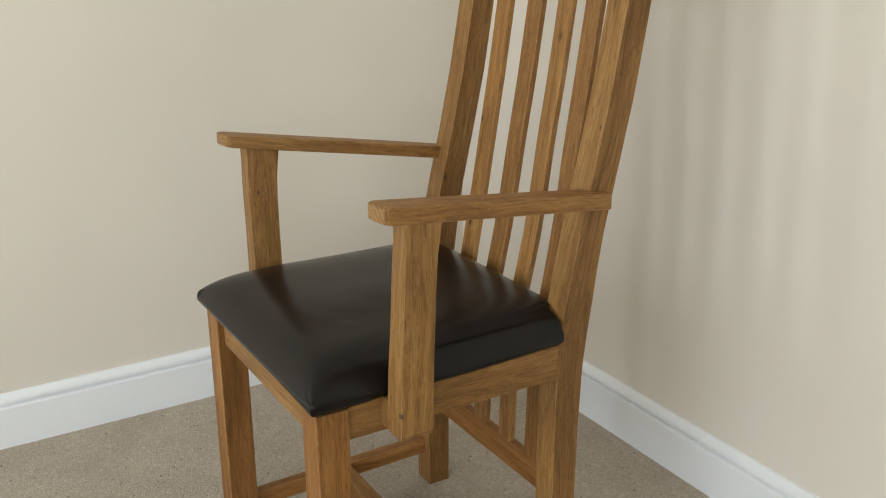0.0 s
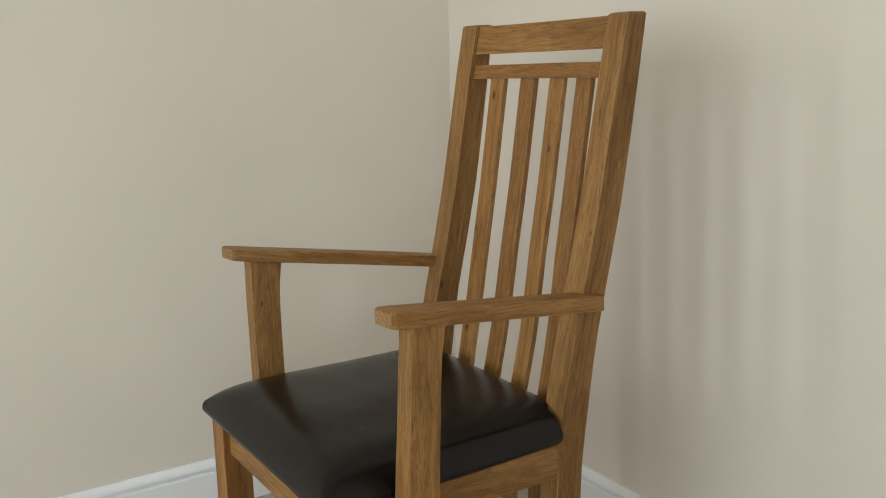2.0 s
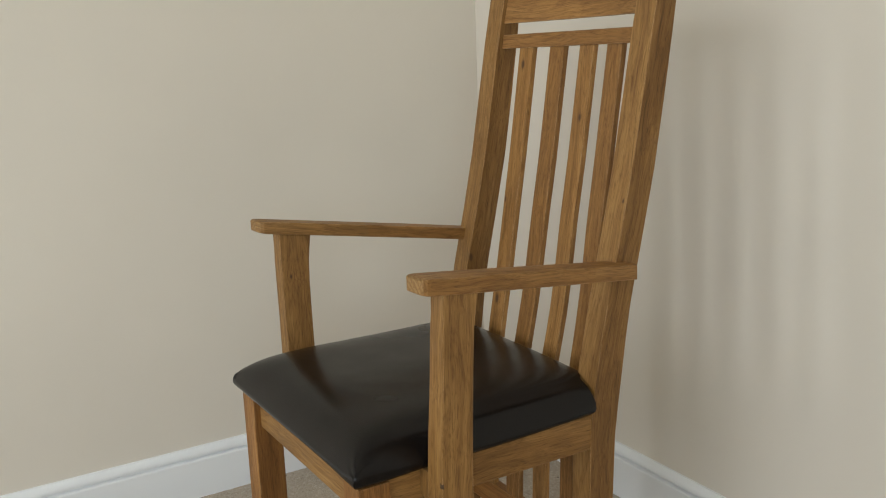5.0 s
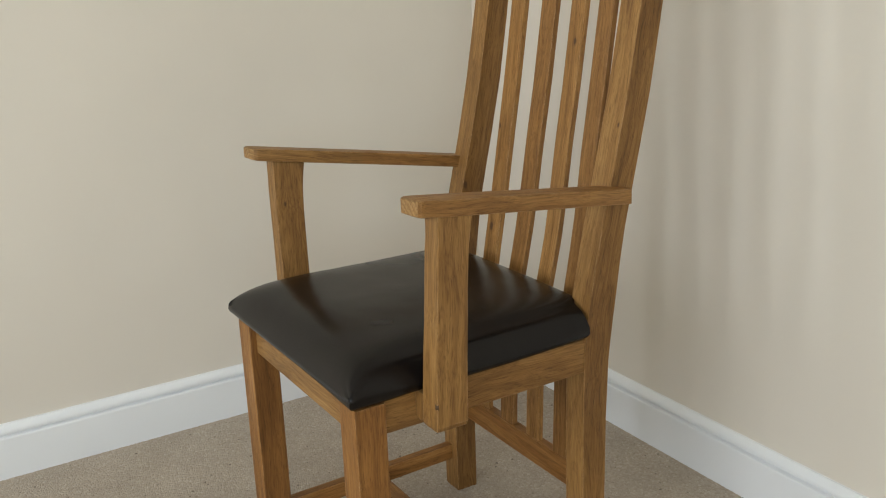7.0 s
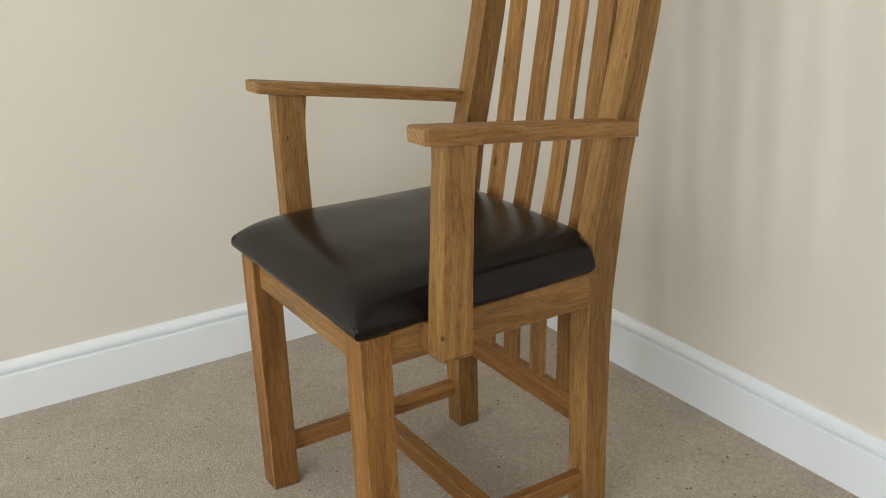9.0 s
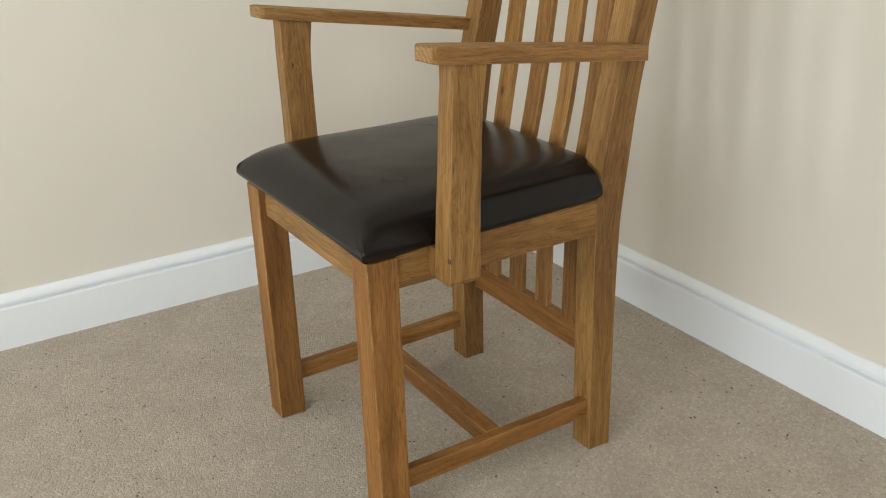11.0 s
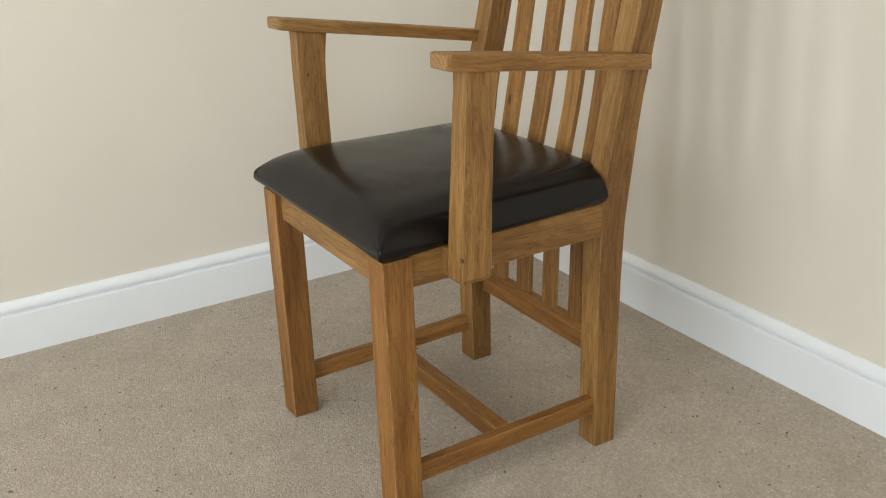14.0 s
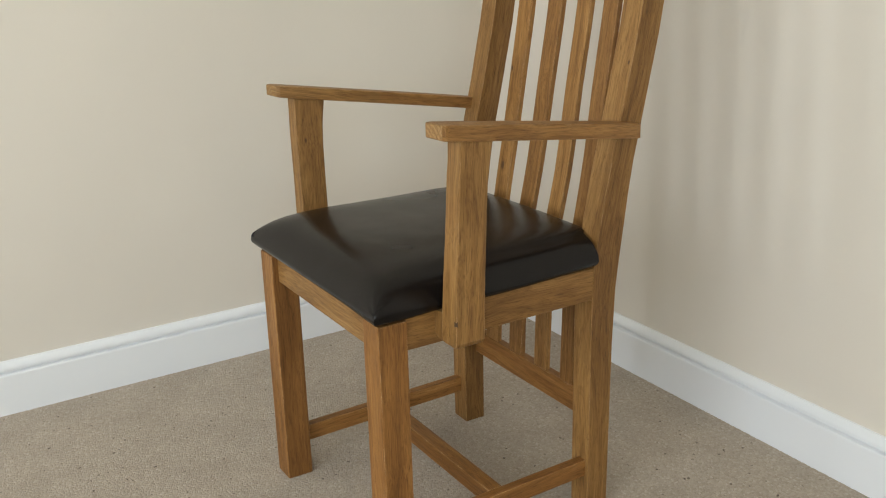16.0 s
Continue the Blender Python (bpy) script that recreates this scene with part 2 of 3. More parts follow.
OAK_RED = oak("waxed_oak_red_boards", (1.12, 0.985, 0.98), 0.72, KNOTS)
WALL = paint("cream_wall_paint", (0.733, 0.669, 0.573), 0.85, 420, 0.0006)
CEILING = paint("white_ceiling_paint", (0.84, 0.825, 0.755), 0.9, 300, 0.0006)
GLOSS = paint("white_satin_paint", (0.83, 0.838, 0.842), 0.38, 60, 0.0006, 0.015)
HOLE_BROWN = paint("dark_hole_brown", (0.085, 0.044, 0.018), 0.7, 300, 0.0006, 0.3)
LEATHER = leather("dark_brown_leather")
CARPET = carpet_base("beige_carpet")


# ---- geometry helpers ----
def part(name, bm, mat, parent=None, label="", smooth=False):
    """One mesh object out of a bmesh, its origin in its middle."""
    me = bpy.data.meshes.new(name)
    bmesh.ops.recalc_face_normals(bm, faces=bm.faces)
    if parent is not None:
        for v in bm.verts:
            v.co = settle(v.co)
    lo = Vector([min(v.co[k] for v in bm.verts) for k in range(3)])
    hi = Vector([max(v.co[k] for v in bm.verts) for k in range(3)])
    mid = (lo + hi) / 2
    bmesh.ops.translate(bm, verts=bm.verts, vec=-mid)
    for f in bm.faces:
        f.smooth = smooth
    bm.to_mesh(me)
    bm.free()
    me.materials.append(mat)
    if not smooth:
        for f in me.polygons:
            f.use_smooth = True
        me.set_sharp_from_angle(angle=radians(13))
    ob = new(name, me)
    ob.location = mid
    if parent is not None:
        ob.parent = parent
        ob.location = mid - parent_place(parent)
    if label:
        ob["label"] = label
    return ob


def settle(p):
    """The chair stands a little out of true: racked towards one side, its back more upright than drawn."""
    x, y, z = p
    if z > 0.5 and x > 0.4:
        x -= 0.0095 * (z - 0.5) / 0.58
    lean = 0.016 * (HALF - y) / WIDTH * min(max(z - 0.40, 0.0) / 0.28, 1.1)
    if z > 0.7:
        z -= 0.011 * (z - 0.7) / 0.38
    return Vector((x, y, z + lean))


def parent_place(ob):
    place = Vector((0, 0, 0))
    while ob is not None:
        place += ob.location
        ob = ob.parent
    return place


def soften(bm, width, segments=2):
    edges = [e for e in bm.edges if len(e.link_faces) == 2 and e.calc_face_angle(0) > 0.5]
    bmesh.ops.bevel(bm, geom=edges, offset=width, segments=segments, affect="EDGES", profile=0.6, clamp_overlap=True)


def loft(sections, soft=0.0025, segments=2, tone_and_light=None):
    """A closed bar through quadrilateral sections, its edges eased. Face values run from 0, dark, to 1, pale: board
    tone, with light and shade painted in where set by hand. Each point keeps its place across and along the bar for the
    wood's grain.
    """
    bm = bmesh.new()
    grain = bm.verts.layers.float_vector.new("grain")
    side = bm.faces.layers.float.new("side")
    rings, run, last = [], 0.0, None
    for s in sections:
        mid = sum((Vector(p) for p in s), Vector()) / len(s)
        if last is not None:
            run += (mid - last).length
        last = mid
        rings.append([bm.verts.new(p) for p in s])
        wide = Vector(s[1]) - Vector(s[0])
        deep = Vector(s[-1]) - Vector(s[0])
        for v in rings[-1]:
            off = v.co - Vector(s[0])
            v[grain] = (off.dot(wide.normalized()), off.dot(deep.normalized()), run)
    k = len(rings[0])
    tone_and_light = tone_and_light or [random.uniform(0.3, 0.8) for _ in range(k)]
    for a, b in zip(rings, rings[1:]):
        for i in range(k):
            bm.faces.new((a[i], a[(i + 1) % k], b[(i + 1) % k], b[i]))[side] = tone_and_light[i]
    bm.faces.new(list(reversed(rings[0])))
    bm.faces.new(rings[-1])
    bmesh.ops.recalc_face_normals(bm, faces=bm.faces)
    if soft:
        soften(bm, soft, segments)
    return bm


def joined(bm, other):
    """Adds a second bmesh to the first."""
    me = bpy.data.meshes.new("piece")
    other.to_mesh(me)
    other.free()
    bm.from_mesh(me)
    bpy.data.meshes.remove(me)


def bar_x(x0, x1, y0, y1, z0, z1, soft=0.0025):
    return loft([[(x, y0, z0), (x, y1, z0), (x, y1, z1), (x, y0, z1)] for x in (x0, x1)], soft)


def bar_y(x0, x1, y0, y1, z0, z1, soft=0.0025):
    return loft([[(x0, y, z0), (x1, y, z0), (x1, y, z1), (x0, y, z1)] for y in (y0, y1)], soft)


def panel(name, rows, mat, label="", category=""):
    """A slab of the room from corner points of its two faces."""
    bm = loft(rows, 0)
    ob = part(name, bm, mat)
    return tagged(ob, label, category, kind="structure")


# ---- the room ----
T = 0.12
panel("floor", [[(WALL_W - T, WALL_S - T, z), (WALL_E + T, WALL_S - T, z), (WALL_E + T, WALL_N + T, z), (WALL_W - T, WALL_N + T, z)] for z in (-0.1, -0.0003)],
      CARPET, "beige flecked loop pile carpet", "carpet")
panel("ceiling", [[(WALL_W - T, WALL_S - T, z), (WALL_E + T, WALL_S - T, z), (WALL_E + T, WALL_N + T, z), (WALL_W - T, WALL_N + T, z)] for z in (CEIL, CEIL + 0.1)],
      CEILING, "plain white painted ceiling", "ceiling")


def wall(name, place, a0, a1, holes, label):
    """An upright wall with openings; place(a, d, z) gives a point from the run along it, the depth into it and the height."""
    bm = bmesh.new()
    pieces, at = [], a0
    for b0, b1, z0, z1 in sorted(holes):
        pieces += [(at, b0, -0.1, CEIL), (b0, b1, -0.1, z0), (b0, b1, z1, CEIL)]
        at = b1
    for p0, p1, q0, q1 in pieces + [(at, a1, -0.1, CEIL)]:
        vs = [bm.verts.new(place(p, d, q)) for q in (q0, q1) for p, d in ((p0, 0), (p1, 0), (p1, T), (p0, T))]
        for f in ((0, 1, 2, 3), (4, 5, 6, 7), (0, 1, 5, 4), (1, 2, 6, 5), (2, 3, 7, 6), (3, 0, 4, 7)):
            bm.faces.new([vs[i] for i in f])
    return tagged(part(name, bm, WALL), label, "wall", kind="structure")


SKEW_N, SKEW_E = math.tan(radians(0.14)), math.tan(radians(-0.14))
wall("wall_north", lambda a, d, z: (a, WALL_N + d + SKEW_N * a, z), BAY_W - T, WALL_E + T, [], "cream painted plaster wall")
# bay and return walls are out of view, added round the narrow lamp
wall("wall_added_bay", lambda a, d, z: (BAY_W - d, a, z), BAY_S, WALL_N - 0.005, [w[:4] for w in BAY_WINDOWS], "unseen cream painted wall, added to hold the narrow lamp")
wall("wall_added_return", lambda a, d, z: (a, BAY_S + d, z), WALL_W - T, BAY_W - T, [], "cream painted plaster wall")
wall("wall_east", lambda a, d, z: (WALL_E + d + SKEW_E * (a - 0.1), a, z), WALL_S - T, WALL_N + 0.06, [], "cream painted plaster wall")
wall("wall_west", lambda a, d, z: (WALL_W - d, a, z), WALL_S - T, BAY_S, [w[:4] for w in WEST_WINDOWS], "unseen cream painted wall with a lamp in its opening")
wall("wall_south", lambda a, d, z: (a, WALL_S - d, z), WALL_W, WALL_E, [w[:4] for w in SOUTH_FILL], "unseen cream painted wall with a lamp in its opening")

# skirting: depth from the wall and height of the moulded profile
PROFILE = [(0.0000, -0.0100), (0.0170, -0.0100), (0.0170, 0.0863), (0.0168, 0.0879), (0.0160, 0.0893), (0.0146, 0.0902), (0.0130, 0.0906), (0.0085, 0.0909), (0.0068, 0.0918), (0.0068, 0.0942),
           (0.0084, 0.0954), (0.0118, 0.0962), (0.0134, 0.0972), (0.0138, 0.0991), (0.0135, 0.1026), (0.0123, 0.1062), (0.0104, 0.1094), (0.0080, 0.1125), (0.0060, 0.1146), (0.0050, 0.1163), (0.0000, 0.1167)]


def skirting(place, a0, a1, label):
    bm = bmesh.new()
    ends = [[bm.verts.new(place(a, d, z)) for d, z in PROFILE] for a in (a0, a1)]
    k = len(PROFILE)
    for i in range(k):
        bm.faces.new((ends[0][i], ends[0][(i + 1) % k], ends[1][(i + 1) % k], ends[1][i]))
    bm.faces.new(ends[0])
    bm.faces.new(list(reversed(ends[1])))
    return tagged(part("baseboard", bm, GLOSS), label, "baseboard", kind="structure")


skirting(lambda a, d, z: (a, WALL_N - d + SKEW_N * a, z), BAY_W, WALL_E + 0.012, "white glossy moulded skirting board along the wall")
skirting(lambda a, d, z: (WALL_E - d + SKEW_E * (a - 0.1), a, z), WALL_S, WALL_N - 0.003, "white glossy moulded skirting board along the wall")

# ---- the chair ----
chair = new("armchair")
chair.location = (0.2, HALF, 0.0)
tagged(chair, "oak carver dining chair, tall slatted back, dark leather seat, on carpet", "chair")


def flip(points):
    """Mirror to the chair's other side."""
    return [(x, WIDTH - y, z) for x, y, z in points]


# back posts: front and rear edge by height
POST = [(0.0, 0.389, 0.435), (0.30, 0.388, 0.434), (0.40, 0.3885, 0.4365), (0.45, 0.392, 0.442), (0.50, 0.400, 0.449), (0.55, 0.4105, 0.4565), (0.60, 0.4215, 0.4655),
        (0.70, 0.4465, 0.4895), (0.80, 0.469, 0.512), (0.90, 0.488, 0.5295), (1.00, 0.5065, 0.5455), (1.081, 0.5235, 0.5575)]


def post_front(z):
    return float(np.interp(z, [p[0] for p in POST], [p[1] for p in POST]))


def back_post(mirror):
    sections = []
    for z, f, r in POST:
        inset = 0.0035 * (1 - z / 1.08) - 0.001
        r -= 0.0045 * max(0.0, 1 - z / 0.45)
        if z == 0.0:
            z = -0.001
        s = [(f - 0.001, inset - 0.001, z), (r, inset - 0.001, z), (r, inset + 0.0425, z), (f - 0.001, inset + 0.0425, z)]
        sections.append(flip(s) if mirror else s)
    # the top is eased to a shallow dome
    low = sections[-1]
    mid = sum((Vector(p) for p in low), Vector()) / 4
    for shrink, rise in ((0.93, 0.0016), (0.75, 0.0028)):
        sections.append([tuple(mid + (Vector(p) - mid) * shrink + Vector((0, 0, rise))) for p in low])
    # front face painted lit, south face painted shaded, on top of board tone
    return part("back_leg", loft(sections, 0.003, tone_and_light=(0.5, 0.4, 0.12, 0.62) if mirror else (0.16, 0.4, 0.4, 0.85)), OAK, chair)


def front_leg(mirror):
    sections = []
    for z in (-0.001, 0.436):
        s = [(-0.0025, -0.0035, z), (0.045, -0.0035, z), (0.045, 0.045, z), (-0.0025, 0.045, z)]
        sections.append(flip(s) if mirror else s)
    # colour carries shade on the far leg's south face, light on both fronts
    return part("front_leg", loft(sections, 0.003, tone_and_light=(0.5, 0.5, 0.0, 0.62) if mirror else (0.46, 0.5, 0.5, 0.72)), OAK_RED, chair)


for side in (False, True):
    back_post(side)
    front_leg(side)
    # aprons and side stretchers
    y0, y1 = (0.0015, 0.0235) if not side else (WIDTH - 0.0235, WIDTH - 0.0015)
    part("side_apron", bar_x(0.043, 0.391, y0, y1, 0.388, 0.4415), OAK, chair)
    y0, y1 = (0.009, 0.027) if not side else (WIDTH - 0.027, WIDTH - 0.009)
    part("side_stretcher", loft([[(x, y0, z0), (x, y1, z0), (x, y1, z0 + 0.031), (x, y0, z0 + 0.031)] for x, z0 in ((0.043, 0.056), (0.391, 0.062))], 0.002), OAK_RED, chair)
part("front_apron", bar_y(0.009, 0.031, 0.041, WIDTH - 0.041, 0.386, 0.434), OAK, chair)
part("rear_apron", bar_y(0.394, 0.414, 0.0405, WIDTH - 0.0405, 0.390, 0.434), OAK, chair)
part("cross_stretcher", bar_y(0.200, 0.227, 0.026, WIDTH - 0.026, 0.0595, 0.0905), OAK_RED, chair)
part("lower_back_rail", bar_y(0.414, 0.432, 0.0405, WIDTH - 0.0405, 0.1495, 0.196), OAK_RED, chair)


def bowed_rail(name, z0, z1, inset, depth, thick):
    """A rail between the posts, hollowed towards its middle."""
    sections = []
    for i in range(13):
        y = 0.040 + (WIDTH - 0.08) * i / 12
        sag = depth * (1 - ((y - HALF) / (HALF - 0.04)) ** 2)
        a, b = post_front(z0) + inset + sag, post_front(z1) + inset + sag
        sections.append([(a, y, z0), (a + thick, y, z0), (b + thick, y, z1), (b, y, z1)])
    return part(name, loft(sections, 0.002), OAK_BROWN, chair)


bowed_rail("crest_rail", 1.031, 1.0805, 0.006, 0.016, 0.020)
bowed_rail("upper_back_rail", 0.987, 1.0115, 0.008, 0.016, 0.018)

# slats: height, front face of the outer pair, front face of the middle pair
SLAT = [(0.195, 0.4200, 0.4200), (0.35, 0.4245, 0.4245), (0.45, 0.4365, 0.4365), (0.50, 0.4445, 0.4455), (0.55, 0.4540, 0.4560), (0.60, 0.4640, 0.4665),
        (0.70, 0.4815, 0.4870), (0.80, 0.4990, 0.5060), (0.90, 0.5150, 0.5220), (0.989, 0.5290, 0.5360)]


def slat(offset, column):
    sections = []
    y = HALF + offset
    edge = 0.0160 if offset < 0 else 0.0195
    for row in SLAT:
        z, x = row[0], row[column] - 0.004
        if offset < 0.1:
            x += (0.007 if offset > -0.1 and offset < 0 else 0.0045) * math.exp(-((z - 0.55) / 0.11) ** 2)
        sections.append([(x, y - 0.0195, z), (x + 0.0105, y - 0.0195, z), (x + 0.0105, y + edge, z), (x, y + edge, z)])
    return part("back_slat", loft(sections, 0.002), OAK_BROWN, chair)


for offset, column in ((-0.1115, 1), (-0.0360, 2), (0.0395, 2), (0.1165, 1)):
    slat(offset, column)


# arms: straight bars that splay towards the front and fall towards the back
ARM = []
for x, pull in ((0.0600, 0.0115), (0.0618, 0.0072), (0.0650, 0.0036), (0.0695, 0.0012), (0.0760, 0.0), (0.15, 0.0), (0.25, 0.0), (0.35, 0.0), (0.4610, 0.0)):
    inner = -0.0370 + 0.155 * (x - 0.09) + 0.0065 * (0.45 - x) / 0.39
    under = 0.7033 - 0.137 * x
    ARM.append((x, inner - pull, -0.0785 + 0.155 * (x - 0.09) + pull, under + 0.0220 - 0.2 * pull, under + 0.2 * pull))


def arm(mirror):
    sections = []
    for x, yi, yo, zt, zb in ARM:
        if mirror:
            zt, zb = (z + 0.0048 - 0.0215 * (x - 0.06) for z in (zt, zb))
        s = [(x, yi, zb), (x, yo, zb), (x, yo, zt), (x, yi, zt)]
        sections.append(flip(s) if mirror else s)
    bm = loft(sections, 0.005, 3)
    # the sawn front end
    for f in bm.faces:
        x = f.calc_center_median().x
        f.material_index = 1 if x < 0.066 else 2 if mirror and x < 0.25 else 0
    ob = part("armrest", bm, OAK_BROWN, chair)
    ob.data.materials.append(END)
    ob.data.materials.append(OAK)      # the far arm is jointed from two boards
    return ob


# arm supports: height, front, rear, inner, outer
SUPPORT = [(0.3965, 0.096, 0.138, -0.022, -0.050), (0.3995, 0.093, 0.140, -0.020, -0.055), (0.4060, 0.092, 0.141, -0.019, -0.058), (0.4500, 0.092, 0.141, -0.0215, -0.0595), (0.50, 0.093, 0.1415, -0.025, -0.062),
           (0.55, 0.094, 0.1425, -0.030, -0.065), (0.60, 0.0945, 0.1435, -0.034, -0.068), (0.640, 0.095, 0.1455, -0.037, -0.070), (0.662, 0.096, 0.1485, -0.039, -0.071), (0.688, 0.096, 0.152, -0.040, -0.0715)]
# its foot, which reaches in to the apron: height, front, rear, inner, outer
FOOT = [(0.3975, 0.0965, 0.1375, -0.014, -0.035), (0.4000, 0.0935, 0.1395, -0.005, -0.035), (0.4060, 0.0924, 0.1406, 0.0012, -0.035), (0.4425, 0.0924, 0.1406, 0.0012, -0.035)]


def arm_support(mirror):
    sections = []
    for z, f, r, yi, yo in SUPPORT:
        if mirror:
            yo += 0.004
        # turned a little with the arm; the top follows the arm's underside
        twist = 0.006 * min(max((z - 0.44) / 0.24, 0.0), 1.0)
        s = [(f, yo, z), (r, yo + twist, z), (r, yi + twist, z), (f, yi, z)]
        if z > 0.68:
            s = [(x, y, 0.7033 - 0.137 * x + 0.003) for x, y, _ in s]
        sections.append(flip(s) if mirror else s)
    # paler front board, lightened further in colour as the lit side
    bm = loft(sections, 0.003, tone_and_light=(0.5, 0.5, 0.5, 0.75) if mirror else (0.45, 0.5, 0.5, 0.85))
    foot = []
    for z, f, r, yi, yo in FOOT:
        s = [(f, yo, z), (r, yo, z), (r, yi, z), (f, yi, z)]
        foot.append(flip(s) if mirror else s)
    joined(bm, loft(foot, 0.002))
    support = part("arm_support", bm, OAK, chair)
    # a dark disc on the front edge stands for a small hole
    disc = bmesh.new()
    bmesh.ops.create_cone(disc, cap_ends=True, segments=14, radius1=0.0052, radius2=0.0042, depth=0.0046)
    y = -0.0552
    tilt = Matrix.Rotation(radians(-90), 4, "Y") @ Matrix.Rotation(radians(-38), 4, "X")
    at = Vector((0.0945, WIDTH - y if mirror else y, 0.4365))
    bmesh.ops.transform(disc, verts=disc.verts, matrix=Matrix.Translation(at) @ tilt)
    part("hole_disc", disc, HOLE_BROWN, support, "dark brown disc standing for a small hole", smooth=True)
    return support


for side in (False, True):
    arm(side)
    arm_support(side)


def seat_pad():
    """A boxed leather cushion with a domed top, its rear corners giving way to the posts."""
    bm = bmesh.new()
    nu, nv = 72, 72
    x0, y0, y1 = -0.012, -0.011, WIDTH + 0.017

    def smooth(t):
        t = min(max(t, 0.0), 1.0)
        return t * t * (3 - 2 * t)

    def plan(u, v):
        y = y0 + (y1 - y0) * v
        inner = smooth((y - 0.033) / 0.014) * smooth((WIDTH - 0.033 - y) / 0.014)
        back = 0.3885 + 0.0415 * inner
        # gently bowed sides and rounded corners
        x = x0 + (back - x0) * u
        bow = 0.006 * (1 - (2 * u - 1) ** 2)
        y += (2 * v - 1) * bow
        return x, y, back

    grid = []
    for i in range(nu + 1):
        u = 0.5 - 0.5 * math.cos(math.pi * i / nu)
        row = []
        for j in range(nv + 1):
            v = 0.5 - 0.5 * math.cos(math.pi * j / nv)
            x, y, back = plan(u, v)
            sx, sb = (x - x0) / 0.9, max(0.432 - x, 0) / 0.75
            sy = min(y - y0 + 0.006, y1 + 0.006 - y) / 1.2
            s = (max(sx, 0) ** -2 if sx > 1e-6 else 1e12) + (sb ** -2 if sb > 1e-6 else 1e12) + (max(sy, 1e-6) ** -2)
            s = s ** -0.5
            z = 0.456 + 0.0522 * (1 - math.exp(-s / 0.024))
            # the seam line below the dome along the sides
            z -= 0.0018 * math.exp(-((sy - 0.031) / 0.005) ** 2) * smooth((x - 0.05) / 0.1)
            z += 0.0035 * math.exp(-((x - 0.09) / 0.09) ** 2 - ((y - y1 + 0.07) / 0.07) ** 2)
            z += 0.0007 * noise.noise((x * 17, y * 11, 3.0)) + 0.00025 * noise.noise((x * 40, y * 30, 8.0))
            # gathered pleats at the front corners
            for cy in (y0, y1):
                dx, dy = x - x0, abs(y - cy)
                r = math.hypot(dx, dy)
                if r < 0.06:
                    z += 0.0024 * math.sin(13 * math.atan2(dy, dx + 1e-6) + 0.6) * math.exp(-(r / 0.020) ** 2)
            row.append(bm.verts.new((x, y, z)))
        grid.append(row)
    for i in range(nu):
        for j in range(nv):
            bm.faces.new((grid[i][j], grid[i + 1][j], grid[i + 1][j + 1], grid[i][j + 1]))
    rim = [grid[0][j] for j in range(nv)] + [grid[i][nv] for i in range(nu)] + [grid[nu][j] for j in range(nv, 0, -1)] + [grid[i][0] for i in range(nu, 0, -1)]
    last = rim
    mid = Vector((0.2, HALF, 0))
    for inward, z in ((-0.0008, 0.4525), (0.0004, 0.4485), (0.0030, 0.4450), (0.0080, 0.4415), (0.0140, 0.4395), (0.03, 0.4370)):
        ring = []
        for r in rim:
            d = Vector((mid.x - r.co.x, mid.y - r.co.y, 0))
            d = Vector((math.copysign(min(abs(d.x), 0.03), d.x), math.copysign(min(abs(d.y), 0.03), d.y), 0)) / 0.03
            lift = 0.002 * smooth((r.co.x - 0.03) / 0.08) + 0.002 * smooth((r.co.x - 0.2) / 0.2)
            lift -= 0.0035 * math.exp(-((r.co.x - x0) ** 2 + (r.co.y - y0) ** 2) / 0.07 ** 2)
            ring.append(bm.verts.new((r.co.x + d.x * inward, r.co.y + d.y * inward, z + lift)))
        for k in range(len(rim)):
            bm.faces.new((last[k], last[(k + 1) % len(rim)], ring[(k + 1) % len(rim)], ring[k]))
        last = ring
    bm.faces.new(last)
    return part("seat_pad", bm, LEATHER, chair, "padded dark brown leather seat cushion", smooth=True)


seat_pad()


# ---- carpet pile ----
def pile_material(name):
    m, n, l, bsdf = material(name)
    geo = n.new("ShaderNodeNewGeometry")
    tint = ramp(n, l, geo.outputs["Random Per Island"], [(0.0, (0.11, 0.078, 0.053)), (0.0022, (0.20, 0.156, 0.116)), (0.006, (0.342, 0.283, 0.216)), (0.15, (0.368, 0.306, 0.236)),
                                                        (0.5, (0.400, 0.335, 0.262)), (0.88, (0.431, 0.364, 0.288)), (1.0, (0.485, 0.418, 0.338))])
    v = placed(n, l, (1.0, 1.0, 1.0))
    patch = node(n, "ShaderNodeTexNoise", Scale=9.0, Detail=3.0)
    l.new(v, patch.inputs["Vector"])
    worn = ramp(n, l, patch.outputs["Fac"], [(0.3, (0.93, 0.92, 0.91)), (0.7, (1.07, 1.07, 1.07))])
    l.new(mixed(n, l, 1.0, tint.outputs[0], worn.outputs[0], "MULTIPLY"), bsdf.inputs["Base Color"])
    bsdf.inputs["Roughness"].default_value = 0.95
    bsdf.inputs["Specular IOR Level"].default_value = 0.12
    bsdf.inputs["Sheen Weight"].default_value = 0.15
    bsdf.inputs["Sheen Roughness"].default_value = 0.6
    return m


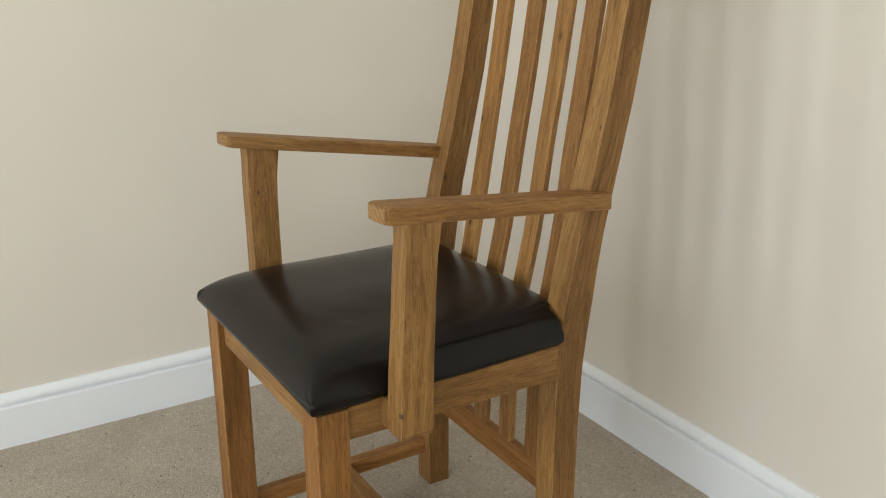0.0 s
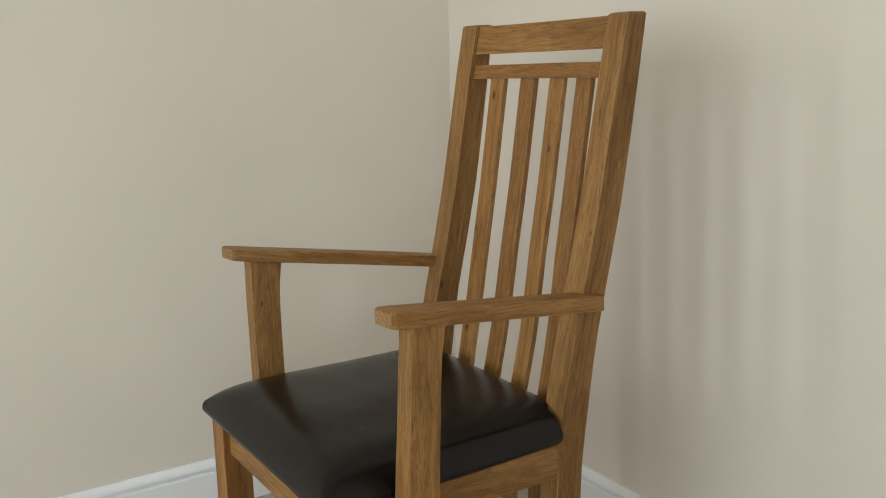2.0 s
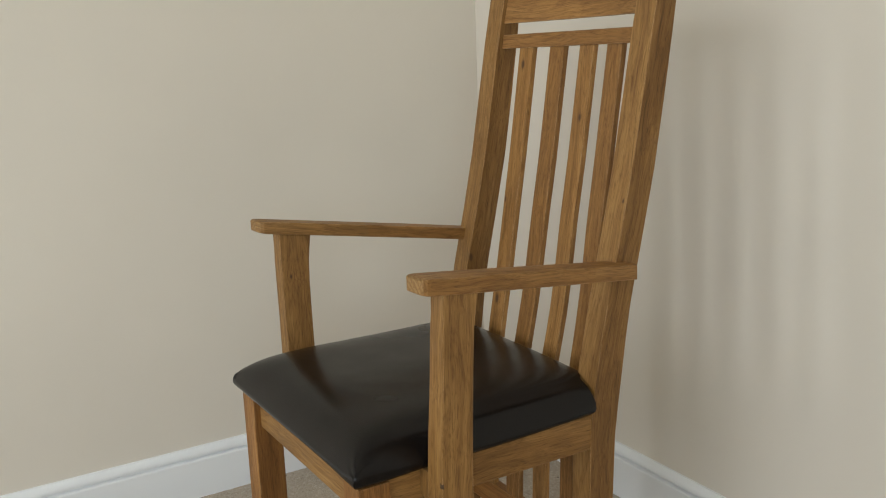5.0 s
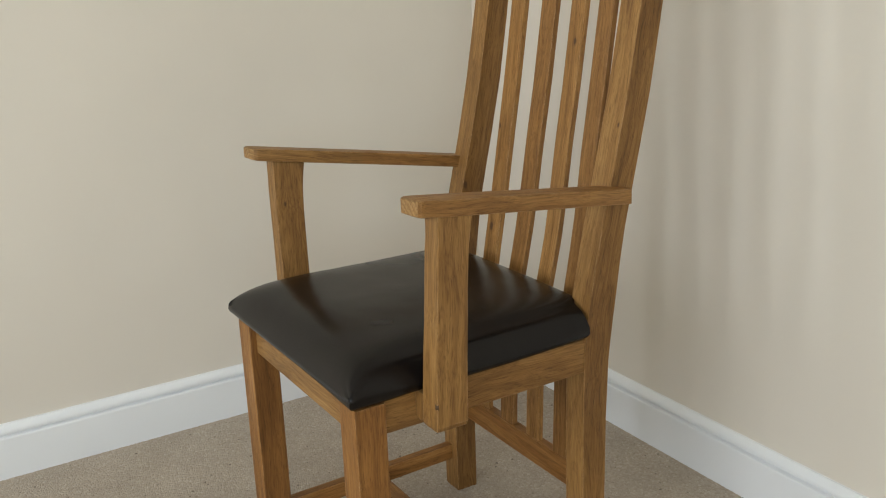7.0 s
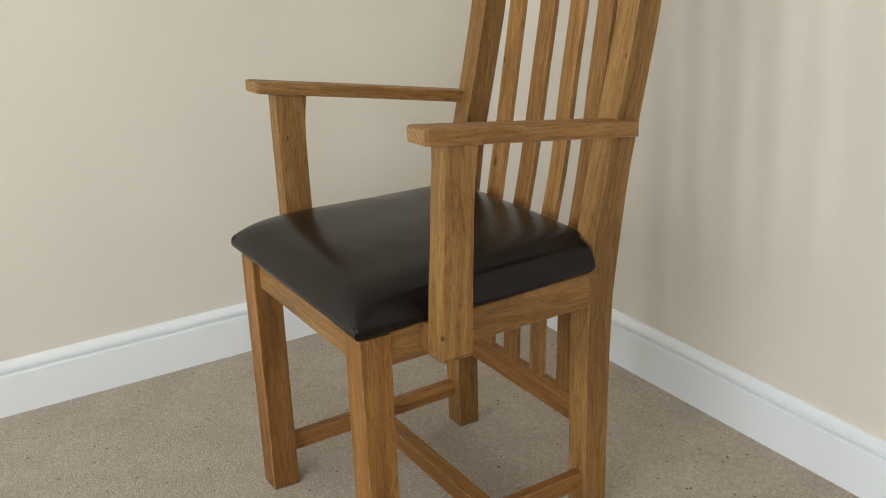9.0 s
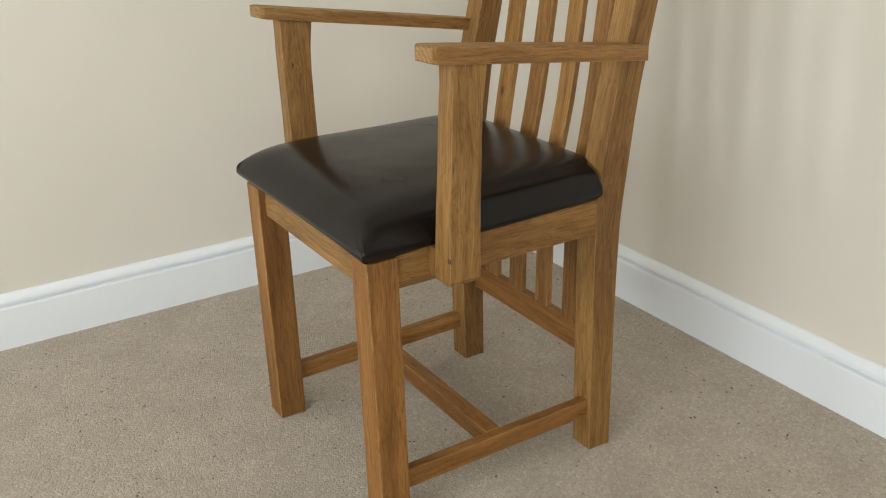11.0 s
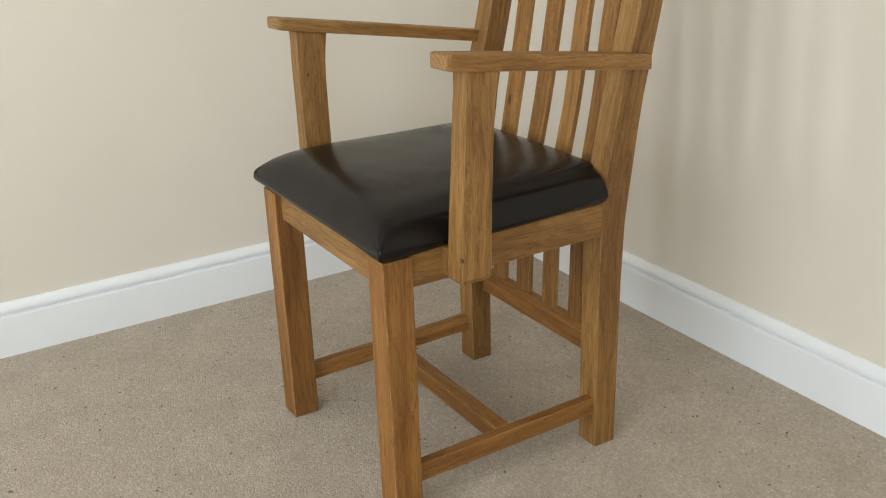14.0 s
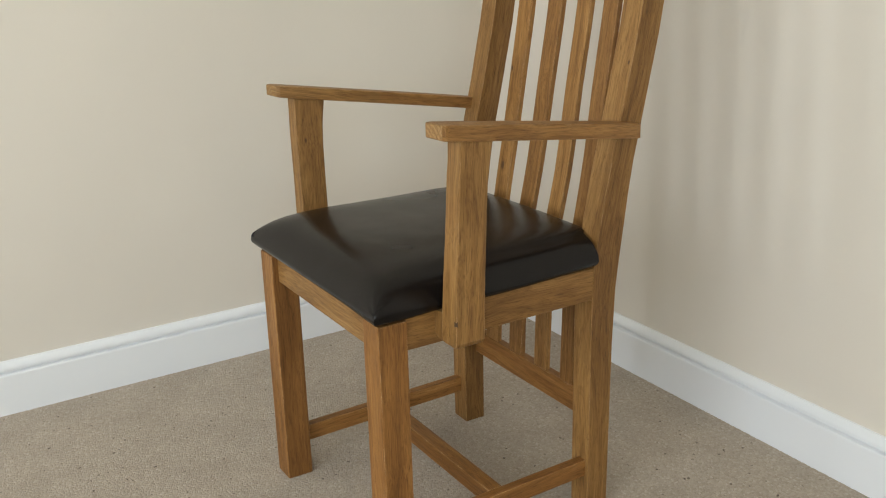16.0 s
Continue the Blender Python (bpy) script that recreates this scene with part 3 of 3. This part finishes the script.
def carpet_pile():
    """Low wool loops in rows, over the part of the floor round the chair."""
    rng = np.random.default_rng(7)
    pitch, row = 0.0044, 0.0038
    a = radians(62)
    along, across = np.array((math.cos(a), math.sin(a))), np.array((math.sin(a), -math.cos(a)))
    i, j = np.meshgrid(np.arange(-375, 376), np.arange(-440, 441), indexing="ij")
    at = (i[..., None] * pitch + (j[..., None] % 2) * pitch / 2) * along + j[..., None] * row * across
    at = at.reshape(-1, 2) + (0.20, 0.30)
    at += rng.normal(0, 0.0009, at.shape)
    x, y = at[:, 0], at[:, 1]
    front = (y - 0.284) * 1.075 + (x + 0.51) * 0.737
    keep = (front > -0.10) & (x > -0.66) & (x < WALL_E - 0.015 + SKEW_E * (y - 0.1)) & (y < WALL_N - 0.015 + SKEW_N * x) & (y > -0.62)
    at = at[keep]
    count = len(at)
    turn = a + rng.normal(0, 0.5, count)
    size = rng.uniform(0.78, 1.25, count)
    top = 0.0006 + rng.normal(0, 0.00011, count)
    lean = rng.normal(0, 0.00045, (count, 2))
    # each loop is a small dome: three rings of six points and a crown
    ring = [(math.cos(t), math.sin(t)) for t in np.arange(6) * math.pi / 3]
    verts = np.zeros((count, 19, 3))
    for level, (wide, drop) in enumerate(((1.0, 0.0010), (0.88, 0.00038), (0.52, 0.00009))):
        for k in range(6):
            ex, ey = ring[k][0] * 0.0033 * wide, ring[k][1] * 0.0026 * wide
            dx, dy = (np.cos(turn) * ex - np.sin(turn) * ey) * size, (np.sin(turn) * ex + np.cos(turn) * ey) * size
            verts[:, 6 * level + k] = np.stack((at[:, 0] + dx + level * 0.5 * lean[:, 0], at[:, 1] + dy + level * 0.5 * lean[:, 1], top - drop), -1)
    verts[:, 18] = np.stack((at[:, 0] + lean[:, 0], at[:, 1] + lean[:, 1], top), -1)
    faces = []
    for k in range(6):
        n = (k + 1) % 6
        for low in (0, 6):
            faces += [(low + k, low + n, low + 6 + n), (low + k, low + 6 + n, low + 6 + k)]
        faces.append((12 + k, 12 + n, 18))
    faces = (np.arange(count)[:, None, None] * 19 + np.array(faces)[None]).reshape(-1, 3)
    me = bpy.data.meshes.new("carpet_pile")
    me.vertices.add(count * 19)
    me.vertices.foreach_set("co", verts.ravel())
    me.loops.add(len(faces) * 3)
    me.loops.foreach_set("vertex_index", faces.ravel())
    me.polygons.add(len(faces))
    me.polygons.foreach_set("loop_start", np.arange(0, len(faces) * 3, 3))
    me.polygons.foreach_set("use_smooth", np.ones(len(faces), bool))
    me.update(calc_edges=True)
    me.materials.append(pile_material("carpet_wool"))
    return tagged(new("carpet_pile", me), "beige wool loop pile with dark flecks", "carpet", kind="stuff")


carpet_pile()
